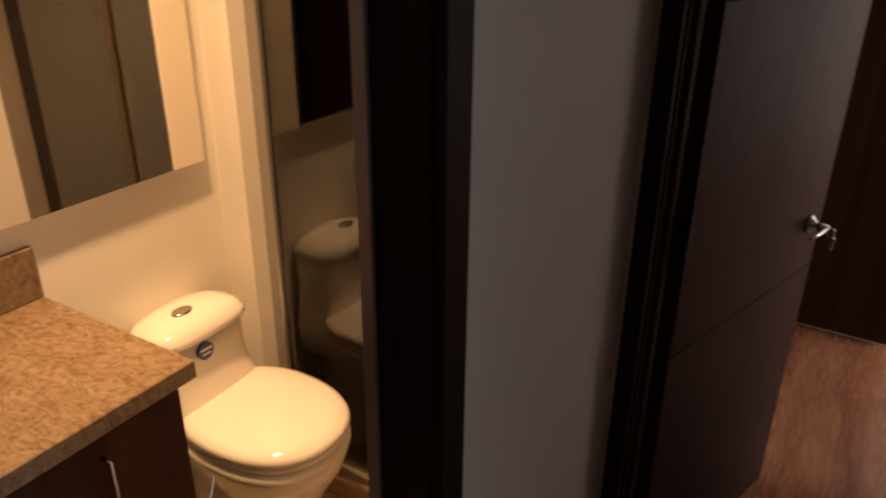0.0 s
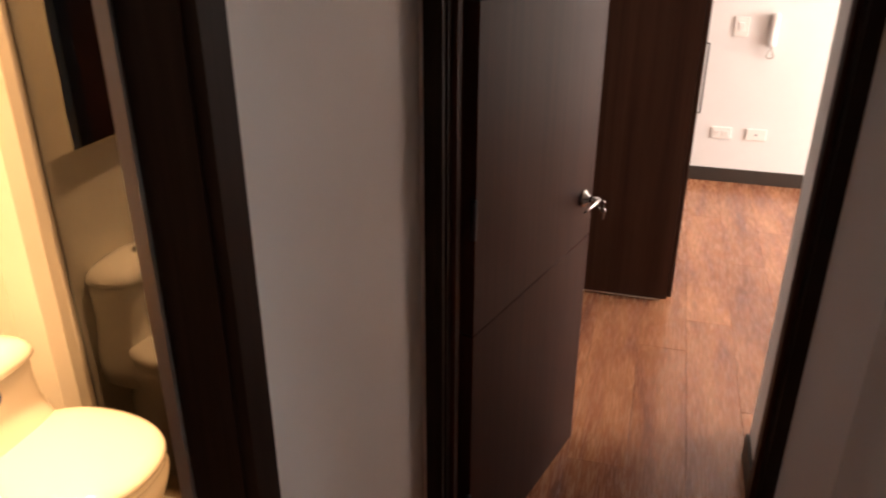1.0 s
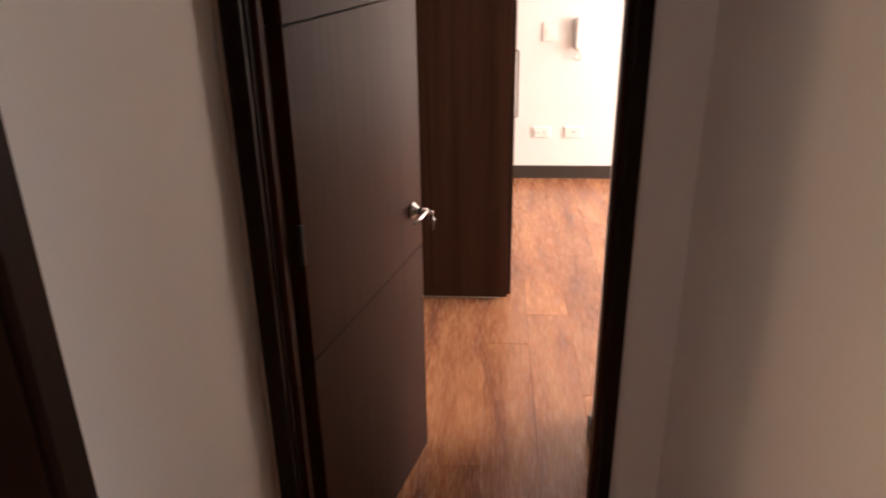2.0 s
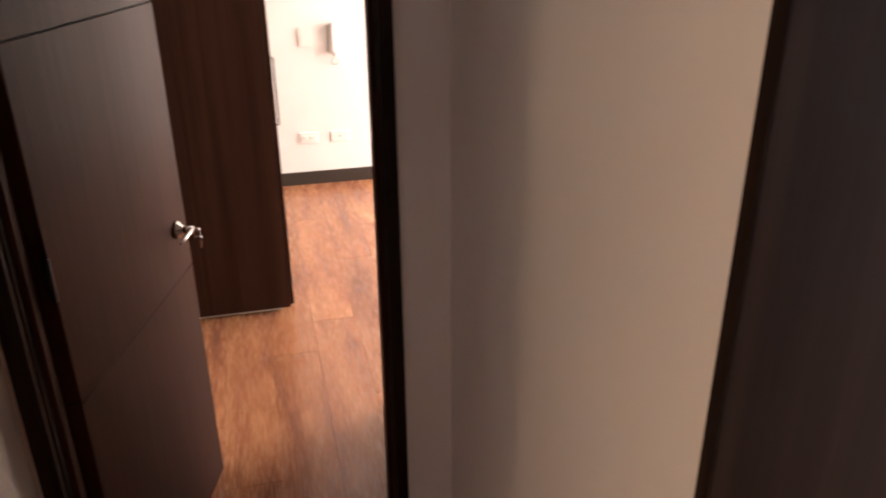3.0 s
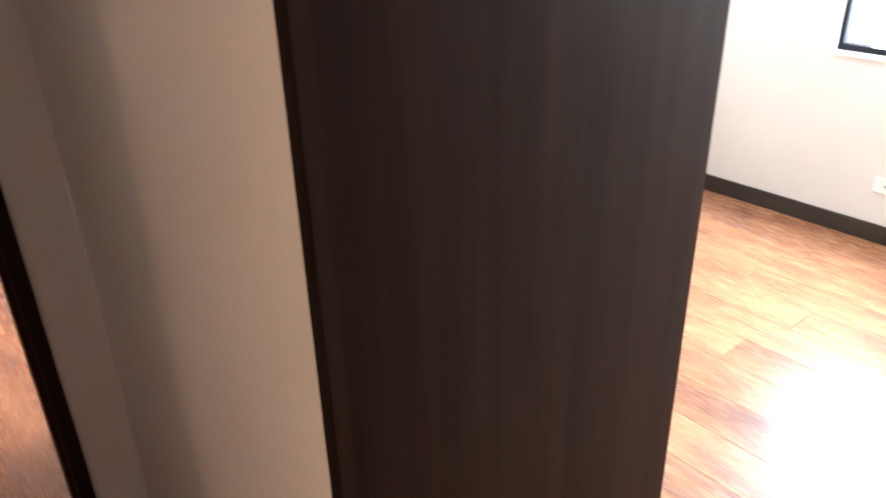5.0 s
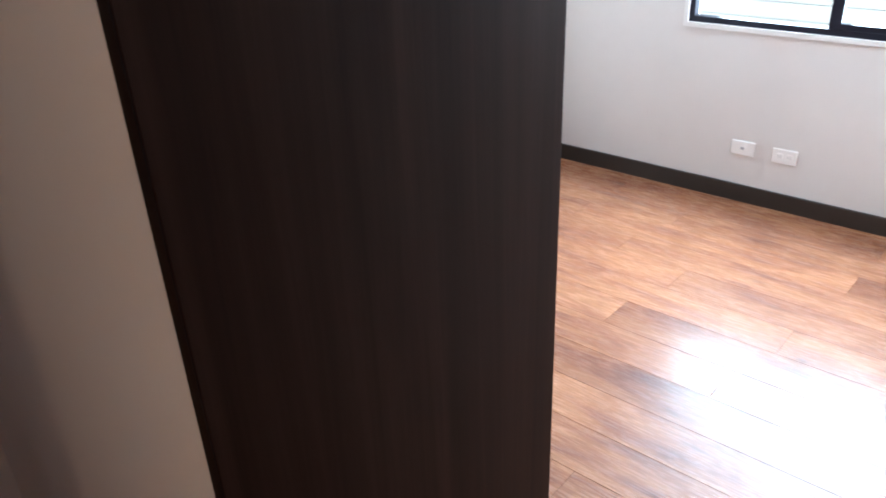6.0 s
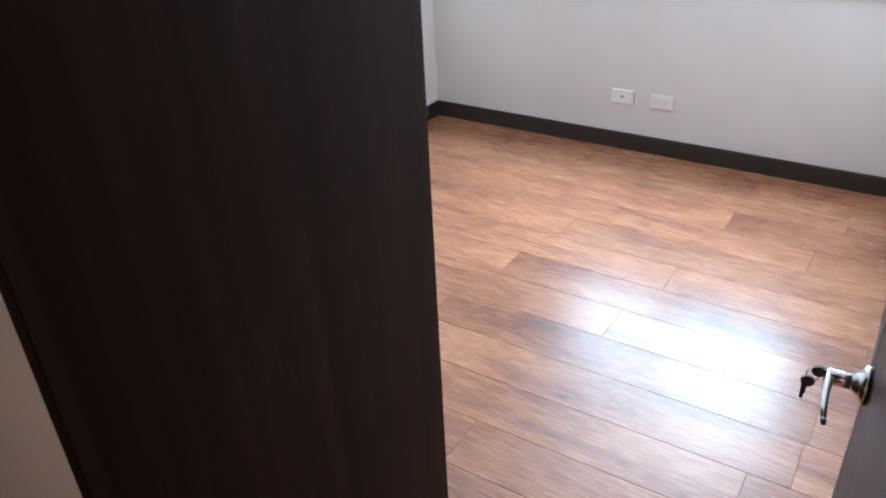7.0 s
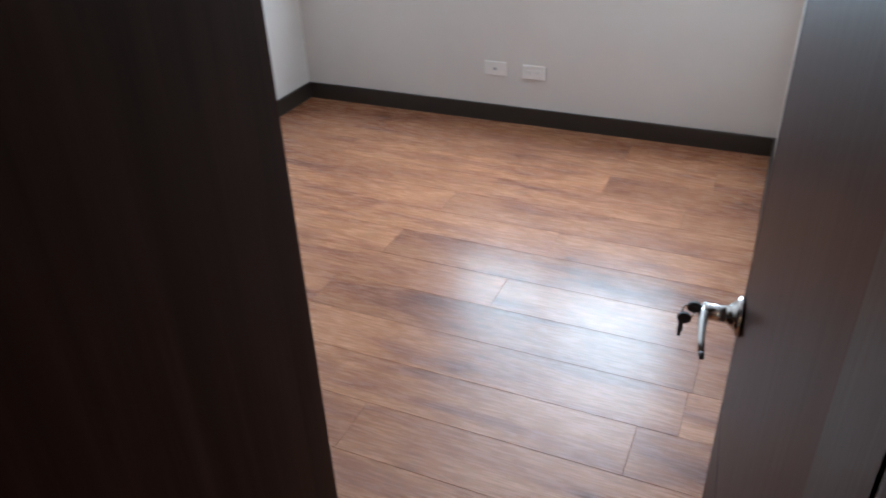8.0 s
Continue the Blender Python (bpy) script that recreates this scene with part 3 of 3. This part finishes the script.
# tank, flaring out of the bowl's rear
KY = TY - 0.022
rings = [oval(TX - 0.16, TY - 0.004, 0.362, 0.15, 0.13, 0.165, power=2.8), oval(TX - 0.175, TY - 0.008, 0.431, 0.105, 0.115, 0.166, power=2.9), oval(TX - 0.188, TY - 0.014, 0.479, 0.084, 0.102, 0.154, power=3.0),
         oval(TX - 0.197, KY, 0.543, 0.074, 0.094, 0.145, power=3.2), oval(TX - 0.202, KY, 0.607, 0.072, 0.091, 0.141, power=3.4), oval(TX - 0.203, KY, 0.658, 0.074, 0.090, 0.141, power=3.4)]
fixed("tank", loft(bmesh.new(), rings), CERAMIC, toilet, "", True)
rings = [oval(TX - 0.200, KY, 0.662, 0.080, 0.092, 0.144, power=3.2), oval(TX - 0.200, KY, 0.668, 0.088, 0.094, 0.151, power=3.2), oval(TX - 0.200, KY, 0.682, 0.087, 0.093, 0.149, power=3.0),
         oval(TX - 0.200, KY, 0.699, 0.076, 0.084, 0.132, power=2.8), oval(TX - 0.200, KY, 0.711, 0.056, 0.064, 0.098, power=2.5), oval(TX - 0.200, KY, 0.718, 0.03, 0.036, 0.055, power=2.2), oval(TX - 0.200, KY, 0.719, 0.008, 0.01, 0.015)]
fixed("tank_lid", loft(bmesh.new(), rings), CERAMIC, toilet, "rounded ceramic tank lid", True)
bx, by = TX - 0.190, TY - 0.045
fixed("flush_button", loft(bmesh.new(), [oval(bx, by, 0.709, 0.020, 0.020, 0.030, 24, 2), oval(bx, by, 0.722, 0.019, 0.019, 0.029, 24, 2), oval(bx, by, 0.723, 0.012, 0.012, 0.02, 24, 2)]), CHROME, toilet, "oval chrome flush button", True)
st = [(TX - 0.119, TY - 0.045 + 0.024 * math.cos(a), 0.628 + 0.024 * math.sin(a)) for a in [2 * math.pi * i / 24 for i in range(24)]]
fixed("sticker", loft(bmesh.new(), [[(p[0] - 0.010, p[1], p[2]) for p in st], st]), BLUE, toilet, "round blue paper sticker")
fixed("sticker_bar", boxes((TX - 0.1185, TX - 0.1180, TY - 0.063, TY - 0.027, 0.631, 0.637), (TX - 0.1185, TX - 0.1180, TY - 0.058, TY - 0.032, 0.619, 0.623)), WHITEPLASTIC, toilet)

# shower
curb = structure("shower_curb", boxes((-1.5, -0.485, 1.01, 1.14, 0, 0.07), bevel=0.004), BEIGETILE, "low beige tiled shower threshold", "curb")
screen = empty("shower_screen", pose(-1.0, 1.075, 0.07), "bronze tinted glass shower screen in a grey aluminium frame", "shower screen")
fixed("wall_profile", boxes((-1.405, -1.365, 1.030, 1.066, 0.07, 1.95), bevel=0.003), ALU, screen)
fixed("bottom_rail", boxes((-1.364, -0.485, 1.026, 1.092, 0.07, 0.10), bevel=0.002), ALU, screen)
fixed("top_rail", boxes((-1.364, -0.485, 1.026, 1.092, 1.91, 1.95), bevel=0.002), ALU, screen)
fixed("middle_profile", boxes((-1.006, -0.976, 1.034, 1.058, 0.10, 1.91), bevel=0.002), BRONZE, screen, "bronze coloured upright")
for x0, x1, yy in ((-1.364, -0.990, 1.046), (-0.992, -0.487, 1.046)):
    g = fixed("pane", boxes((x0, x1, yy - 0.003, yy + 0.003, 0.10, 1.91)), SHOWERGLASS, screen)
    g.visible_shadow = False

bm = bmesh.new()
tube(bm, [(-1.315, 1.028, 0.335), (-1.315, 1.028, 0.365)], 0.012, 14)
fixed("pivot", bm, CHROME, screen, "small chrome door pivot", True)

bm = bmesh.new()
tube(bm, [(-1.15, 1.050, 1.24), (-1.15, 1.074, 1.24), (-1.13, 1.080, 1.24), (-0.76, 1.080, 1.24), (-0.74, 1.074, 1.24), (-0.74, 1.050, 1.24)], 0.0055, 12)
fixed("towel_bar", bm, BRONZE, screen, "slim bronze towel bar across the glass", True)

# downlight in the bathroom's ceiling
down = empty("ceiling_downlight", pose(-1.15, 0.47, H), "round recessed downlight in the bathroom ceiling", "ceiling light")
bm = bmesh.new()
loft(bm, [[(r * math.cos(a), r * math.sin(a), z) for a in [2 * math.pi * i / 32 for i in range(32)]] for r, z in ((0.055, 0.0), (0.056, -0.012), (0.075, -0.010), (0.08, 0.0))], cap=False)
part("trim_ring", bm, WHITEPLASTIC, down, "", True)

# ---------- outside ----------
structure("ground", boxes((-60, 400, -300, 300, -8.2, -8.0)), ASPHALT, "grey asphalt yard below the windows", "ground")
house = empty("neighbour_building", pose(11, 0, -8), "white sided and red brick building across the yard", "building")
fixed("wall", boxes((11, 17, 0.9, 14, -8, 3.2)), SIDING, house, "white boarded wall")
fixed("brick_wall", boxes((10.8, 17, -14, 0.9, -8, 2.6)), BRICK, house, "red brick wall")
for k in range(22):
    fixed("siding_board", boxes((10.975, 11.0, 0.92, 14, -1.6 + k * 0.22, -1.6 + k * 0.22 + 0.205), bevel=0.004), SIDING, house)
fixed("roof", boxes((10.7, 17.2, -14.2, 14.2, 3.2, 3.4)), SLAB, house)

# ---------- floors and tiles ----------
structure("bathroom_floor", boxes((-1.5, -0.485, -0.9, 1.985, -0.05, -0.004)), GROUT, "beige tiled bathroom floor", "floor")
bath_floor = bpy.data.objects["bathroom_floor"]
me = mesh_of("floor_tile", boxes((-0.149, 0.149, -0.149, 0.149, -0.008, 0.0), bevel=0.0015), BEIGETILE)
for i in range(3):
    for j in range(9):
        x, y = -1.335 + i * 0.302, -0.75 + j * 0.302
        ob = new("floor_tile", me)
        ob.parent, ob.location = bath_floor, (x, y, 0.0)
shower_back = bpy.data.objects["wall_shower_back"]
me1 = mesh_of("wall_tile", boxes((-0.149, 0.149, -0.008, 0.0, -0.098, 0.098), bevel=0.0015), BROWNTILE)
me2 = mesh_of("wall_tile", boxes((-0.149, 0.149, -0.008, 0.0, -0.098, 0.098), bevel=0.0015), BEIGETILE)
for i in range(4):
    for j in range(12):
        ob = new("wall_tile", me2 if j == 6 else me1)
        ob.parent, ob.location = shower_back, (-1.35 + i * 0.302, 1.985, 0.10 + j * 0.2)
shower_side = structure("shower_lining", boxes((-0.470, -0.4555, 0.985, 1.104, 0, H), (-0.499, -0.486, 1.106, 1.97, 0, H)), GROUT, "brown tiled lining of the shower", "wall")
me3 = mesh_of("wall_tile", boxes((-0.008, 0.0, -0.13, 0.13, -0.098, 0.098), bevel=0.0015), BROWNTILE)
me4 = mesh_of("wall_tile", boxes((0.0, 0.008, -0.13, 0.13, -0.098, 0.098), bevel=0.0015), BROWNTILE)
lining2 = structure("shower_lining_back", boxes((-1.499, -1.49, 1.17, 1.97, 0, H)), GROUT, "brown tiled lining of the shower", "wall")
for i in range(3):
    for j in range(12):
        ob = new("wall_tile", me3)
        ob.parent, ob.location = shower_side, (-0.499, 1.305 + i * 0.264, 0.10 + j * 0.2)
        ob = new("wall_tile", me4)
        ob.parent, ob.location = lining2, (-1.49, 1.305 + i * 0.264, 0.10 + j * 0.2)

PLANK_W, PLANK_L = 0.18934, 1.290


def plank_floor(name, label, x0, x1, y0, y1, line, joints, seed, begin=None):
    """Laminate boards along y over a screed. joints: where a board ends, row by row, counted from the line."""
    slab = structure(name, boxes((x0, x1, y0, y1, -0.06, -0.012)), SLAB, label, "floor")
    first = y0
    rnd = random.Random(seed)
    k0, k1 = math.floor((x0 - line) / PLANK_W), math.ceil((x1 - line) / PLANK_W)
    for k in range(k0, k1):
        a, b = max(x0, line + k * PLANK_W), min(x1, line + (k + 1) * PLANK_W)
        if b - a < 0.01:
            continue
        if begin is not None:
            y0 = begin((a + b) / 2, first)
        start = joints.get(k, rnd.uniform(0, PLANK_L))
        y = start - math.ceil((start - y0) / PLANK_L) * PLANK_L
        while y < y1 - 0.005:
            p, q = max(y, y0), min(y + PLANK_L, y1)
            if q - p > 0.01:
                bm = boxes((-(b - a) / 2 + 0.0003, (b - a) / 2 - 0.0003, -(q - p) / 2 + 0.0003, (q - p) / 2 - 0.0003, -0.0095, 0.0), bevel=0.0008)
                ob = new("plank", mesh_of("plank", bm, OAK))
                ob.parent, ob.location = slab, ((a + b) / 2, (p + q) / 2, 0.0)
            y += PLANK_L
    return slab


plank_floor("floor_bedroom", "reddish brown oak laminate bedroom floor", 0.587, 3.858, -0.70, 1.903, 2.6399,
            {-1: 0.705, 0: 0.112, -2: 0.195, -3: 0.79, -4: 0.80, -5: -0.38, -6: 0.357, 1: 0.63, 2: 0.97, 3: 0.04, 4: 0.89, 5: 1.31, 6: 0.42}, 3)
plank_floor("floor_living", "reddish brown oak laminate living room floor", -1.6, 3.858, 2.085, 4.68, 0.4595, {-1: 2.712, 0: 2.08, -2: 2.451, -3: 2.95, -4: 1.75, 1: 2.55, 2: 3.1}, 5,
            begin=lambda x, y: 1.06 if -0.36 < x < 0.58 else (2.00 if x > 0.58 else y))
plank_floor("floor_hall", "reddish brown oak laminate hall floor", -0.385, 0.587, -2.2, 1.06, 0.4595, {}, 7)
structure("floor_living_rest", boxes((-3.0, -1.6, 2.085, 4.68, -0.06, 0.0), (-0.385, -0.3505, 1.06, 2.085, -0.06, 0.0)), OAK, "reddish brown oak laminate floor", "floor")
